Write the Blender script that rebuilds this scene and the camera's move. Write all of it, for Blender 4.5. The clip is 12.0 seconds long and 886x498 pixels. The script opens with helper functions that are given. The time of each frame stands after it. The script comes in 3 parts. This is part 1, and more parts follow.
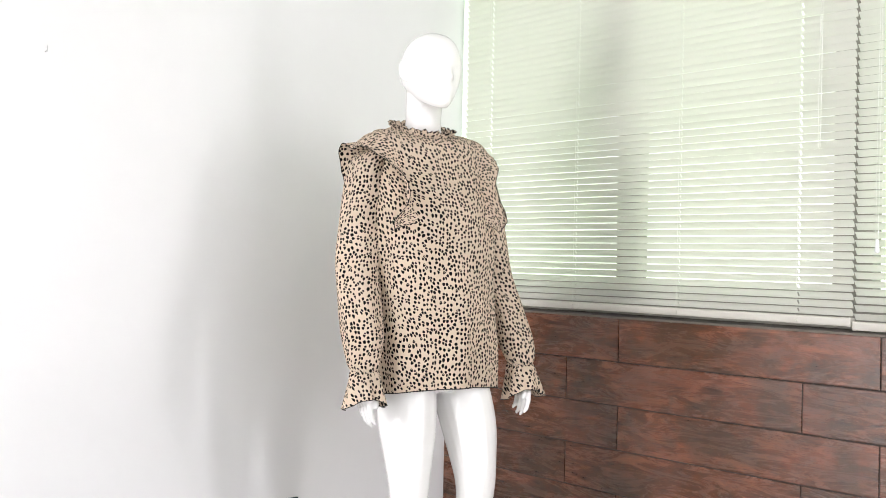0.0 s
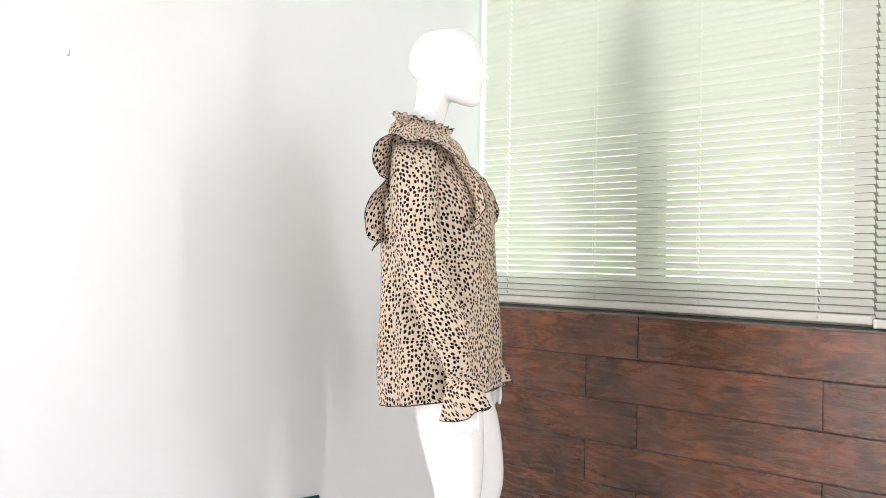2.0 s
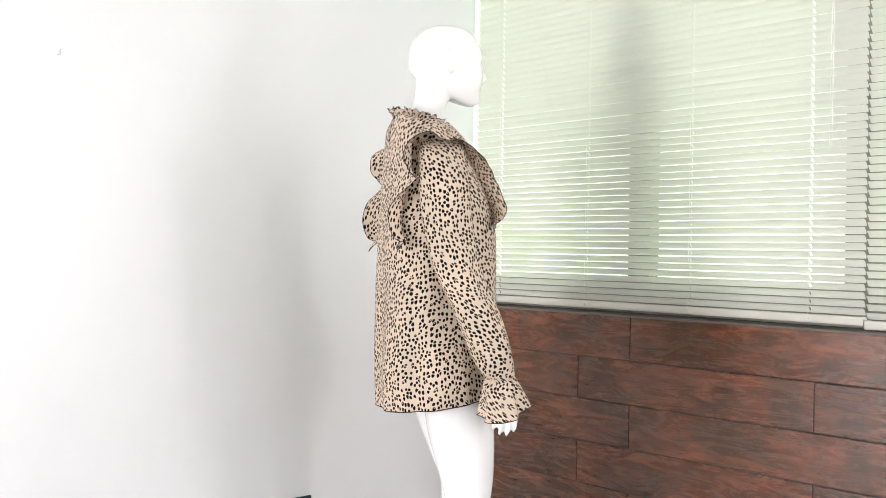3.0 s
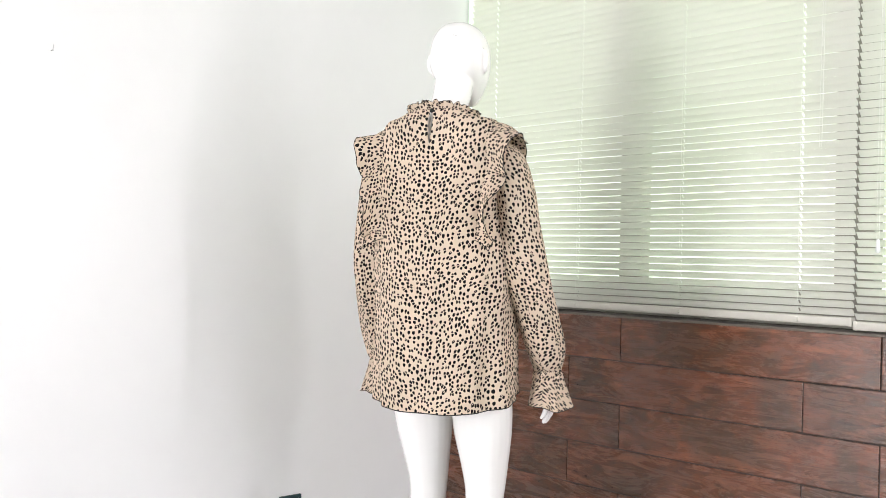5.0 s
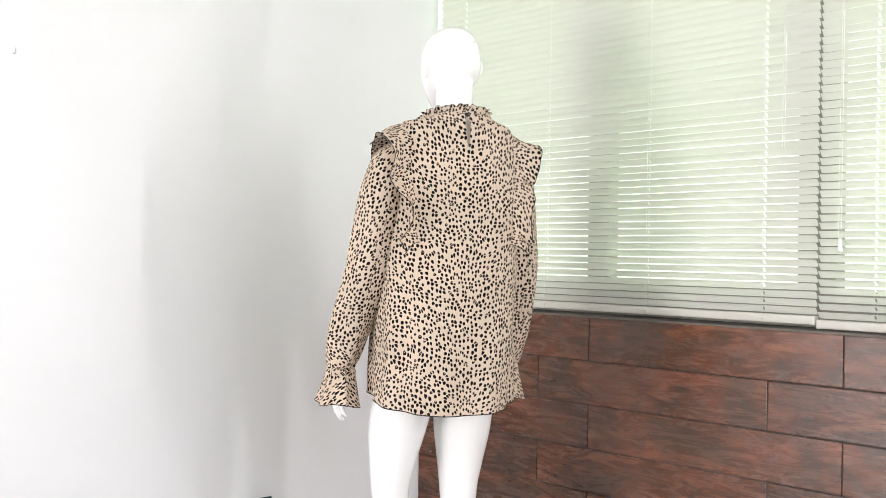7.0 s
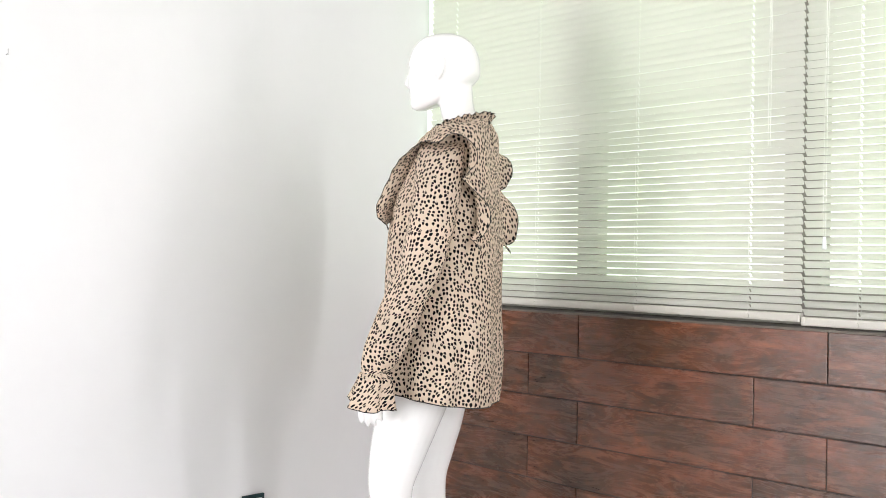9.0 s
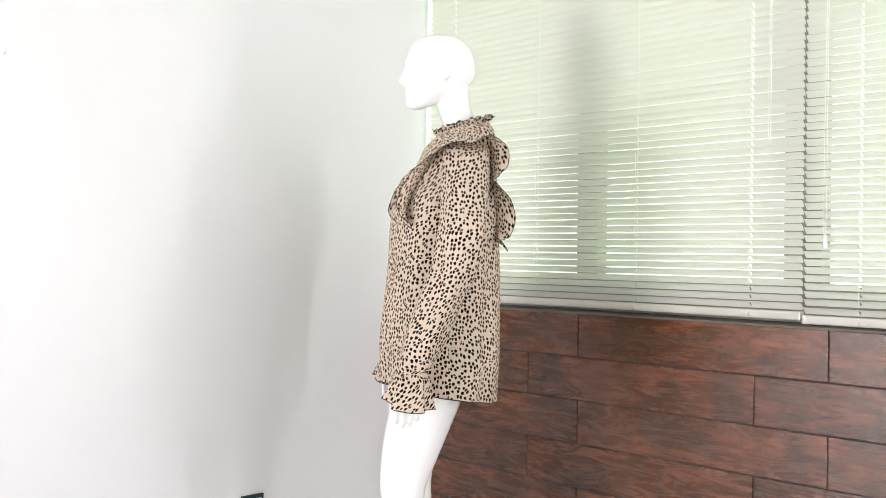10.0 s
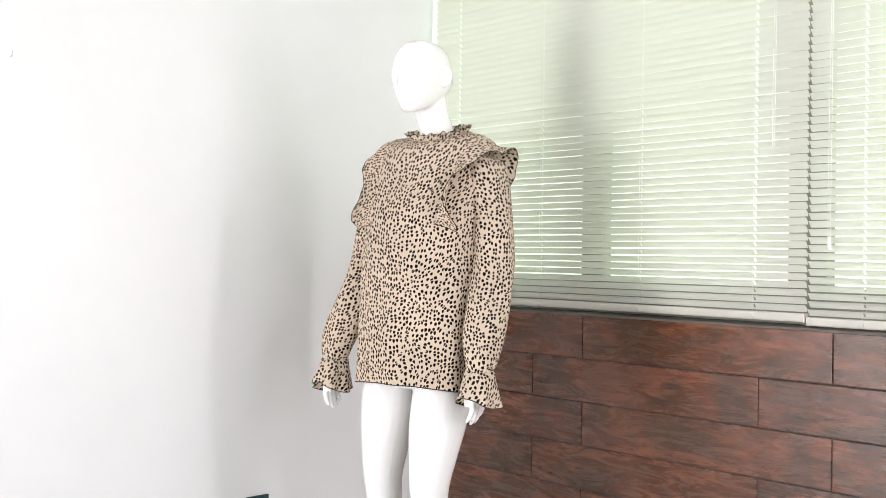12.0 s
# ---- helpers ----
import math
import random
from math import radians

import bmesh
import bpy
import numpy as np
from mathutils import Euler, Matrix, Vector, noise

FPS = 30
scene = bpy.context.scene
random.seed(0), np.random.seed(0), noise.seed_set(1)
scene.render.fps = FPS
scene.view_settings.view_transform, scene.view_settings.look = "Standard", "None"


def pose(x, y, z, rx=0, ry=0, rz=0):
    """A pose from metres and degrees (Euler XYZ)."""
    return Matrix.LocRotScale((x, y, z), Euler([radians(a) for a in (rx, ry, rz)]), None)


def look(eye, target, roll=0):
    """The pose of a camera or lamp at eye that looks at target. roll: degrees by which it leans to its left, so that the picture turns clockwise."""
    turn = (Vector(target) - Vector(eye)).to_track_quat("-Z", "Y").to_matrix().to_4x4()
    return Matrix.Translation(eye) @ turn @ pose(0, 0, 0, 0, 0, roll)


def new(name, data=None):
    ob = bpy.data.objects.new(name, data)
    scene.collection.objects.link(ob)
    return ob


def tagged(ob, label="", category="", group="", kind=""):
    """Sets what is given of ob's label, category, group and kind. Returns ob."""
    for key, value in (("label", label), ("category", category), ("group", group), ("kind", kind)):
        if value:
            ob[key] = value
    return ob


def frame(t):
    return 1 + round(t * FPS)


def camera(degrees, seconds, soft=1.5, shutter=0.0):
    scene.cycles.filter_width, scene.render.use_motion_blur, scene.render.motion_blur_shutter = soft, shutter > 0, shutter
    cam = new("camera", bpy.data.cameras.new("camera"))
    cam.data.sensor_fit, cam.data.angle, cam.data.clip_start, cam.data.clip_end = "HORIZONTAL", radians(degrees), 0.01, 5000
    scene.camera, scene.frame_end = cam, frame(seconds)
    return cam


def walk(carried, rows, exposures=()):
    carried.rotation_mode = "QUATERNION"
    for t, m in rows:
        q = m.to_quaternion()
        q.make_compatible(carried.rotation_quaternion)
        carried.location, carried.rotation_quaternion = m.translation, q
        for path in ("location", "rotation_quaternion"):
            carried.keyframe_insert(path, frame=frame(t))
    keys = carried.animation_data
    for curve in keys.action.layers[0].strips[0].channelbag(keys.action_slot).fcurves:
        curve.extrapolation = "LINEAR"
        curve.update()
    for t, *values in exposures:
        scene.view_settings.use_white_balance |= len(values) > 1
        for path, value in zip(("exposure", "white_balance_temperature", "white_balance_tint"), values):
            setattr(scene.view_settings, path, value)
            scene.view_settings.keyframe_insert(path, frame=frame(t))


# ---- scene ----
cam = camera(47.9, 12.0, soft=0.6)

PATH = [
    (0, (2.942, -2.764, 1.087), (1.479, -1.402, 1.108), 1.2),
    (0.5, (2.956, -2.757, 1.098), (1.473, -1.415, 1.11), 1.0),
    (1, (2.954, -2.773, 1.088), (1.467, -1.436, 1.104), 1.3),
    (1.5, (2.946, -2.78, 1.094), (1.46, -1.441, 1.107), 1.2),
    (2, (2.947, -2.777, 1.099), (1.46, -1.44, 1.111), 0.9),
    (2.5, (2.938, -2.786, 1.095), (1.455, -1.444, 1.107), 1.2),
    (3, (2.956, -2.76, 1.105), (1.472, -1.419, 1.114), 1.0),
    (5, (2.968, -2.759, 1.084), (1.492, -1.41, 1.104), 1.4),
    (5.5, (2.971, -2.764, 1.099), (1.51, -1.399, 1.114), 1.1),
    (6, (2.99, -2.75, 1.106), (1.527, -1.386, 1.117), 1.1),
    (6.5, (2.998, -2.735, 1.096), (1.541, -1.365, 1.112), 1.0),
    (7, (2.999, -2.731, 1.094), (1.549, -1.353, 1.112), 1.0),
    (9, (3.037, -2.735, 1.099), (1.591, -1.353, 1.111), 0.9),
    (9.5, (3.038, -2.724, 1.102), (1.592, -1.343, 1.112), 0.8),
    (10, (3.025, -2.738, 1.094), (1.584, -1.351, 1.107), 0.8),
    (10.5, (3.037, -2.756, 1.094), (1.598, -1.368, 1.111), 0.9),
    (11, (3.032, -2.775, 1.095), (1.603, -1.376, 1.111), 1.0),
    (11.5, (3.035, -2.771, 1.094), (1.593, -1.386, 1.111), 0.8),
    (12, (3.037, -2.732, 1.098), (1.585, -1.357, 1.112), 0.8),
]
walk(cam, [(t, look(eye, target, roll)) for t, eye, target, roll in PATH])

# ---- world and light ----
scene.view_settings.exposure = 0.0
world = bpy.data.worlds.new("world")
scene.world = world
world.use_nodes = True
wn = world.node_tree.nodes
sky = wn.new("ShaderNodeTexSky")
sky.sky_type, sky.sun_disc = "NISHITA", False
sky.sun_elevation, sky.sun_rotation = radians(50), radians(200)
world.node_tree.links.new(sky.outputs[0], wn["Background"].inputs[0])
wn["Background"].inputs[1].default_value = 0.12


def area_lamp(name, m, w, h, power, colour):
    data = bpy.data.lights.new(name, "AREA")
    data.shape, data.size, data.size_y, data.energy, data.color = "RECTANGLE", w, h, power, colour
    ob = new(name, data)
    ob.matrix_world = m
    return ob


# daylight lamps in unseen openings of the east, window and south walls
DAY = (1.0, 0.972, 0.995)
area_lamp("daylight_east", pose(4.62, -0.25, 1.25, 0, 90, 0), 2.1, 0.15, 32, DAY)
# added fill from the right for the tiles, wall and figure
area_lamp("fill_side", pose(4.62, -1.6, 1.3, 0, 90, 0), 1.6, 1.1, 24, DAY)
area_lamp("daylight_north", pose(3.76, 0.06, 1.65, -90, 0, 0), 0.7, 1.3, 20, DAY)
# added fill behind the camera, for the figure's near side and the tiles' sheen
area_lamp("fill_south", pose(0.8, -5.23, 0.86, 90, 0, 0), 1.0, 1.6, 94, DAY)


# ---- materials ----
def material(name, rough=0.5, metal=0.0, colour=(0.8, 0.8, 0.8)):
    m = bpy.data.materials.new(name)
    m.use_nodes = True
    b = m.node_tree.nodes["Principled BSDF"]
    b.inputs["Roughness"].default_value = rough
    b.inputs["Metallic"].default_value = metal
    b.inputs["Base Color"].default_value = (*colour, 1)
    return m, m.node_tree.nodes, m.node_tree.links, b


def node(ns, kind, **values):
    n = ns.new(kind)
    for key, value in values.items():
        if key == "operation":
            n.operation = value
        elif key == "dims":
            n.noise_dimensions = value
        else:
            n.inputs[key].default_value = value
    return n


def ramp(ns, stops):
    r = ns.new("ShaderNodeValToRGB")
    e = r.color_ramp.elements
    while len(e) < len(stops):
        e.new(0.5)
    for el, (p, c) in zip(e, stops):
        el.position, el.color = p, (*c, 1)
    return r


def calc(ns, ls, op, a, b=None, c=None):
    n = ns.new("ShaderNodeMath")
    n.operation = op
    for i, v in enumerate((a, b, c)):
        if v is None:
            continue
        if isinstance(v, (int, float)):
            n.inputs[i].default_value = v
        else:
            ls.new(v, n.inputs[i])
    return n.outputs[0]


def blend(ns, ls, fac, a, b, kind="MIX"):
    n = ns.new("ShaderNodeMix")
    n.data_type, n.blend_type = "RGBA", kind
    for k, v in ((0, fac), (6, a), (7, b)):
        if isinstance(v, (int, float)):
            n.inputs[k].default_value = v
        elif isinstance(v, tuple):
            n.inputs[k].default_value = (*v, 1)
        else:
            ls.new(v, n.inputs[k])
    return n.outputs[2]


def bumped(ns, ls, b, height, strength, distance):
    n = ns.new("ShaderNodeBump")
    n.inputs["Strength"].default_value, n.inputs["Distance"].default_value = strength, distance
    ls.new(height, n.inputs["Height"])
    ls.new(n.outputs[0], b.inputs["Normal"])


def paint(name, colour, dirt, rough=0.6, grain=260.0, depth=0.0006):
    m, ns, ls, b = material(name, rough)
    co = ns.new("ShaderNodeTexCoord")
    big = node(ns, "ShaderNodeTexNoise", Scale=1.3, Detail=5.0, Roughness=0.6)
    fine = node(ns, "ShaderNodeTexNoise", Scale=grain, Detail=2.0)
    for n in (big, fine):
        ls.new(co.outputs["Object"], n.inputs["Vector"])
    r = ramp(ns, [(0.35, dirt), (0.62, colour)])
    ls.new(big.outputs[0], r.inputs[0])
    ls.new(r.outputs[0], b.inputs["Base Color"])
    bumped(ns, ls, b, fine.outputs[0], 0.25, depth)
    return m


def wood_tile():
    """Glazed wood-look tile: red-brown boards with dark weathered patches and knots."""
    m, ns, ls, b = material("wood_look_tile", 0.42)
    b.inputs["Specular IOR Level"].default_value = 0.6
    co, info = ns.new("ShaderNodeTexCoord"), ns.new("ShaderNodeObjectInfo")
    shift = ns.new("ShaderNodeVectorMath")
    shift.operation = "MULTIPLY_ADD"
    ls.new(info.outputs["Random"], shift.inputs[0])
    shift.inputs[1].default_value = (37.0, 19.0, 53.0)
    ls.new(co.outputs["Object"], shift.inputs[2])

    def stretched(scale, sx, sz, detail, rough, distort=0.0):
        mp = ns.new("ShaderNodeMapping")
        mp.inputs["Scale"].default_value = (sx, 1.0, sz)
        ls.new(shift.outputs[0], mp.inputs[0])
        n = node(ns, "ShaderNodeTexNoise", Scale=scale, Detail=detail, Roughness=rough, Distortion=distort)
        ls.new(mp.outputs[0], n.inputs["Vector"])
        return n.outputs[0]
    patch = stretched(5.5, 0.75, 1.3, 6.0, 0.66, 0.7)
    blotch = stretched(3.2, 1.0, 1.6, 3.0, 0.55, 0.4)
    streak = stretched(11.0, 0.42, 2.2, 11.0, 0.80, 1.6)
    pore = stretched(80.0, 0.20, 3.0, 6.0, 0.72, 0.9)
    base = ramp(ns, [(0.30, (0.026, 0.010, 0.005)), (0.43, (0.092, 0.030, 0.013)), (0.57, (0.190, 0.062, 0.025)), (0.72, (0.34, 0.135, 0.060))])
    ls.new(streak, base.inputs[0])
    dark = ramp(ns, [(0.43, (0, 0, 0)), (0.57, (1, 1, 1))])
    ls.new(patch, dark.inputs[0])
    col = blend(ns, ls, calc(ns, ls, "MULTIPLY", dark.outputs[0], 0.70), base.outputs[0], (0.058, 0.033, 0.019))
    red = ramp(ns, [(0.50, (0, 0, 0)), (0.68, (1, 1, 1))])
    ls.new(blotch, red.inputs[0])
    col = blend(ns, ls, calc(ns, ls, "MULTIPLY", red.outputs[0], 0.40), col, (0.27, 0.088, 0.050))
    pr = ramp(ns, [(0.36, (0.20, 0.18, 0.16)), (0.50, (1, 1, 1))])
    ls.new(pore, pr.inputs[0])
    col = blend(ns, ls, 0.70, col, pr.outputs[0], "MULTIPLY")
    # worn pale scuffs along the grain
    scuff = ramp(ns, [(0.66, (0, 0, 0)), (0.72, (1, 1, 1))])
    ls.new(stretched(20.0, 0.45, 1.8, 6.0, 0.75, 0.5), scuff.inputs[0])
    col = blend(ns, ls, calc(ns, ls, "MULTIPLY", scuff.outputs[0], 0.55), col, (0.42, 0.25, 0.16))
    knot = ns.new("ShaderNodeTexVoronoi")
    knot.inputs["Scale"].default_value = 3.4
    kmap = ns.new("ShaderNodeMapping")
    kmap.inputs["Scale"].default_value = (0.8, 1.0, 1.5)
    ls.new(shift.outputs[0], kmap.inputs[0])
    ls.new(kmap.outputs[0], knot.inputs["Vector"])
    kr = ramp(ns, [(0.03, (1, 1, 1)), (0.13, (0, 0, 0))])
    ls.new(calc(ns, ls, "ADD", knot.outputs["Distance"], calc(ns, ls, "MULTIPLY_ADD", streak, 0.22, -0.11)), kr.inputs[0])
    col = blend(ns, ls, calc(ns, ls, "MULTIPLY", kr.outputs[0], 0.75), col, (0.022, 0.012, 0.008))
    tone = ramp(ns, [(0.0, (0.78, 0.80, 0.80)), (0.5, (1.0, 1.0, 1.0)), (1.0, (1.18, 1.12, 1.08))])
    ls.new(info.outputs["Random"], tone.inputs[0])
    col = blend(ns, ls, 1.0, col, tone.outputs[0], "MULTIPLY")
    ls.new(col, b.inputs["Base Color"])
    rr = ramp(ns, [(0.3, (0.20, 0.20, 0.20)), (0.7, (0.34, 0.34, 0.34))])
    ls.new(streak, rr.inputs[0])
    ls.new(rr.outputs[0], b.inputs["Roughness"])
    bumped(ns, ls, b, calc(ns, ls, "ADD", calc(ns, ls, "MULTIPLY", streak, 0.8), pore), 0.35, 0.0012)
    return m


def printed_cloth(name, see_through=0.12):
    """Sand-coloured chiffon with black animal-print flecks, many of them heart-shaped. UVs are in metres."""
    m, ns, ls, b = material(name, 0.75)
    b.inputs["Specular IOR Level"].default_value = 0.12
    uv = ns.new("ShaderNodeUVMap")
    uv.uv_map = "UVMap"
    warp = node(ns, "ShaderNodeTexNoise", Scale=9.0, Detail=1.0)
    ls.new(uv.outputs[0], warp.inputs["Vector"])
    wv = ns.new("ShaderNodeVectorMath")
    wv.operation = "MULTIPLY_ADD"
    ls.new(warp.outputs[1], wv.inputs[0])
    wv.inputs[1].default_value = (0.03, 0.03, 0.0)
    ls.new(uv.outputs[0], wv.inputs[2])
    sc = ns.new("ShaderNodeVectorMath")
    sc.operation = "MULTIPLY"
    ls.new(wv.outputs[0], sc.inputs[0])
    sc.inputs[1].default_value = (82.0, 74.0, 0.0)
    vor = ns.new("ShaderNodeTexVoronoi")
    vor.voronoi_dimensions, vor.feature = "2D", "F1"
    vor.inputs["Scale"].default_value, vor.inputs["Randomness"].default_value = 1.0, 0.80
    ls.new(sc.outputs[0], vor.inputs["Vector"])
    room = ns.new("ShaderNodeTexVoronoi")
    room.voronoi_dimensions, room.feature = "2D", "F2"
    room.inputs["Scale"].default_value, room.inputs["Randomness"].default_value = 1.0, 0.80
    ls.new(sc.outputs[0], room.inputs["Vector"])
    loc = ns.new("ShaderNodeVectorMath")
    loc.operation = "SUBTRACT"
    ls.new(sc.outputs[0], loc.inputs[0])
    ls.new(vor.outputs["Position"], loc.inputs[1])
    rnd = ns.new("ShaderNodeSeparateColor")
    ls.new(vor.outputs["Color"], rnd.inputs[0])
    ang = calc(ns, ls, "MULTIPLY_ADD", rnd.outputs[0], 1.5, -0.75)
    rot = ns.new("ShaderNodeVectorRotate")
    rot.rotation_type = "Z_AXIS"
    ls.new(loc.outputs[0], rot.inputs["Vector"])
    ls.new(ang, rot.inputs["Angle"])
    xyz = ns.new("ShaderNodeSeparateXYZ")
    ls.new(rot.outputs[0], xyz.inputs[0])
    ax = calc(ns, ls, "ABSOLUTE", xyz.outputs[0])
    lift = calc(ns, ls, "MULTIPLY", ax, calc(ns, ls, "MULTIPLY_ADD", rnd.outputs[1], 0.60, 0.08))
    yy = calc(ns, ls, "SUBTRACT", calc(ns, ls, "MULTIPLY", xyz.outputs[1], 0.94), calc(ns, ls, "SUBTRACT", lift, 0.10))
    xx = calc(ns, ls, "MULTIPLY", xyz.outputs[0], 1.12)
    rad = calc(ns, ls, "SQRT", calc(ns, ls, "ADD", calc(ns, ls, "MULTIPLY", xx, xx), calc(ns, ls, "MULTIPLY", yy, yy)))
    dens = node(ns, "ShaderNodeTexNoise", Scale=14.0, Detail=2.0)
    ls.new(uv.outputs[0], dens.inputs["Vector"])
    size = calc(ns, ls, "ADD", calc(ns, ls, "MULTIPLY_ADD", rnd.outputs[2], 0.10, 0.225), calc(ns, ls, "MULTIPLY", dens.outputs[0], 0.17))
    spot = calc(ns, ls, "MULTIPLY", calc(ns, ls, "SUBTRACT", size, rad), 45.0)
    gap = calc(ns, ls, "SUBTRACT", calc(ns, ls, "SUBTRACT", room.outputs["Distance"], vor.outputs["Distance"]), 0.10)
    spot = calc(ns, ls, "MINIMUM", spot, calc(ns, ls, "MULTIPLY", gap, 20.0))
    spot = calc(ns, ls, "MINIMUM", calc(ns, ls, "MAXIMUM", spot, 0.0), 1.0)
    # a pale bite inside some of the larger flecks
    bx = calc(ns, ls, "ADD", xyz.outputs[0], 0.07)
    by = calc(ns, ls, "SUBTRACT", xyz.outputs[1], 0.06)
    br = calc(ns, ls, "SQRT", calc(ns, ls, "ADD", calc(ns, ls, "MULTIPLY", bx, bx), calc(ns, ls, "MULTIPLY", by, by)))
    big = calc(ns, ls, "GREATER_THAN", rnd.outputs[0], 0.90)
    hole = calc(ns, ls, "MULTIPLY", calc(ns, ls, "LESS_THAN", br, 0.085), big)
    spot = calc(ns, ls, "MULTIPLY", spot, calc(ns, ls, "SUBTRACT", 1.0, hole))
    tone = node(ns, "ShaderNodeTexNoise", Scale=7.0, Detail=3.0)
    ls.new(uv.outputs[0], tone.inputs["Vector"])
    ground = ramp(ns, [(0.35, (0.60, 0.49, 0.385)), (0.65, (0.68, 0.55, 0.435))])
    ls.new(tone.outputs[0], ground.inputs[0])
    col = blend(ns, ls, spot, ground.outputs[0], (0.006, 0.006, 0.007))
    ls.new(col, b.inputs["Base Color"])
    weave = node(ns, "ShaderNodeTexNoise", Scale=420.0, Detail=1.0)
    ls.new(uv.outputs[0], weave.inputs["Vector"])
    bumped(ns, ls, b, weave.outputs[0], 0.2, 0.0006)
    tr = ns.new("ShaderNodeBsdfTranslucent")
    ls.new(col, tr.inputs[0])
    mx = ns.new("ShaderNodeMixShader")
    mx.inputs[0].default_value = see_through
    ls.new(b.outputs[0], mx.inputs[1])
    ls.new(tr.outputs[0], mx.inputs[2])
    ls.new(mx.outputs[0], ns["Material Output"].inputs[0])
    return m


def slat_finish():
    """Cream enamel on thin slats that let some daylight glow through."""
    m, ns, ls, b = material("blind_slat", 0.30, 0.0, (0.90, 0.885, 0.83))
    tr = ns.new("ShaderNodeBsdfTranslucent")
    tr.inputs[0].default_value = (0.82, 0.86, 0.79, 1)
    mx = ns.new("ShaderNodeMixShader")
    mx.inputs[0].default_value = 0.37
    ls.new(b.outputs[0], mx.inputs[1])
    ls.new(tr.outputs[0], mx.inputs[2])
    ls.new(mx.outputs[0], ns["Material Output"].inputs[0])
    return m


def outdoors():
    """Blurred greenery and sky far outside the windows, their daylight put in as emission."""
    m, ns, ls, b = material("glowing_greenery")
    co = ns.new("ShaderNodeTexCoord")
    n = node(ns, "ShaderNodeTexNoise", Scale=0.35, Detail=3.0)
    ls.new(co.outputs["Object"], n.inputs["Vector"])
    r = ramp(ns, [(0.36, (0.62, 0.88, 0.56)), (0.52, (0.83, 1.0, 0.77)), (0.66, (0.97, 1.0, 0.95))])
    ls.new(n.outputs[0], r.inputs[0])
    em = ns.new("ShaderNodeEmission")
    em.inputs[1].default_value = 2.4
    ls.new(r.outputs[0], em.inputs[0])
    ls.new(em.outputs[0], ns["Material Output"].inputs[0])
    return m


WALL = paint("white_wall_paint", (0.84, 0.84, 0.84), (0.81, 0.81, 0.81), 0.55)
CEIL = paint("ceiling_paint", (0.82, 0.82, 0.81), (0.79, 0.79, 0.78), 0.8)
FLOOR = paint("polished_pale_floor_tile", (0.70, 0.70, 0.70), (0.64, 0.64, 0.64), 0.10, 40.0, 0.0001)
GROUT = paint("dark_grout", (0.045, 0.035, 0.030), (0.03, 0.024, 0.02), 0.85)
LEDGE = paint("grey_ledge_mortar", (0.17, 0.145, 0.125), (0.10, 0.085, 0.072), 0.8, 120.0, 0.002)
TILE = wood_tile()
CLOTH = printed_cloth("printed_chiffon")
EDGING = material("black_overlock_thread", 0.8, 0.0, (0.015, 0.014, 0.014))[0]
BUTTON = material("black_button", 0.25, 0.0, (0.01, 0.01, 0.01))[0]
SLAT = slat_finish()
RAIL = material("cream_rail_enamel", 0.35, 0.0, (0.62, 0.60, 0.54))[0]
CORD = material("white_cord", 0.7, 0.0, (0.85, 0.85, 0.82))[0]
CLEAR = material("clear_plastic_tassel", 0.1, 0.0, (0.85, 0.87, 0.86))[0]
ALLOY = paint("brown_grey_window_alloy", (0.38, 0.36, 0.32), (0.32, 0.30, 0.27), 0.45)
GREEN = outdoors()
STEEL = material("steel_nail", 0.35, 1.0, (0.55, 0.55, 0.55))[0]
SOCKET_FRAME = material("dark_teal_plastic", 0.35, 0.0, (0.012, 0.045, 0.05))[0]
SOCKET_FACE = material("white_plastic", 0.3, 0.0, (0.75, 0.77, 0.80))[0]


def glass():
    m, ns, ls, b = material("window_glass", 0.0)
    t, g, mx = ns.new("ShaderNodeBsdfTransparent"), ns.new("ShaderNodeBsdfGlossy"), ns.new("ShaderNodeMixShader")
    g.inputs["Roughness"].default_value = 0.02
    mx.inputs[0].default_value = 0.06
    ls.new(t.outputs[0], mx.inputs[1])
    ls.new(g.outputs[0], mx.inputs[2])
    ls.new(mx.outputs[0], ns["Material Output"].inputs[0])
    return m


GLASS = glass()


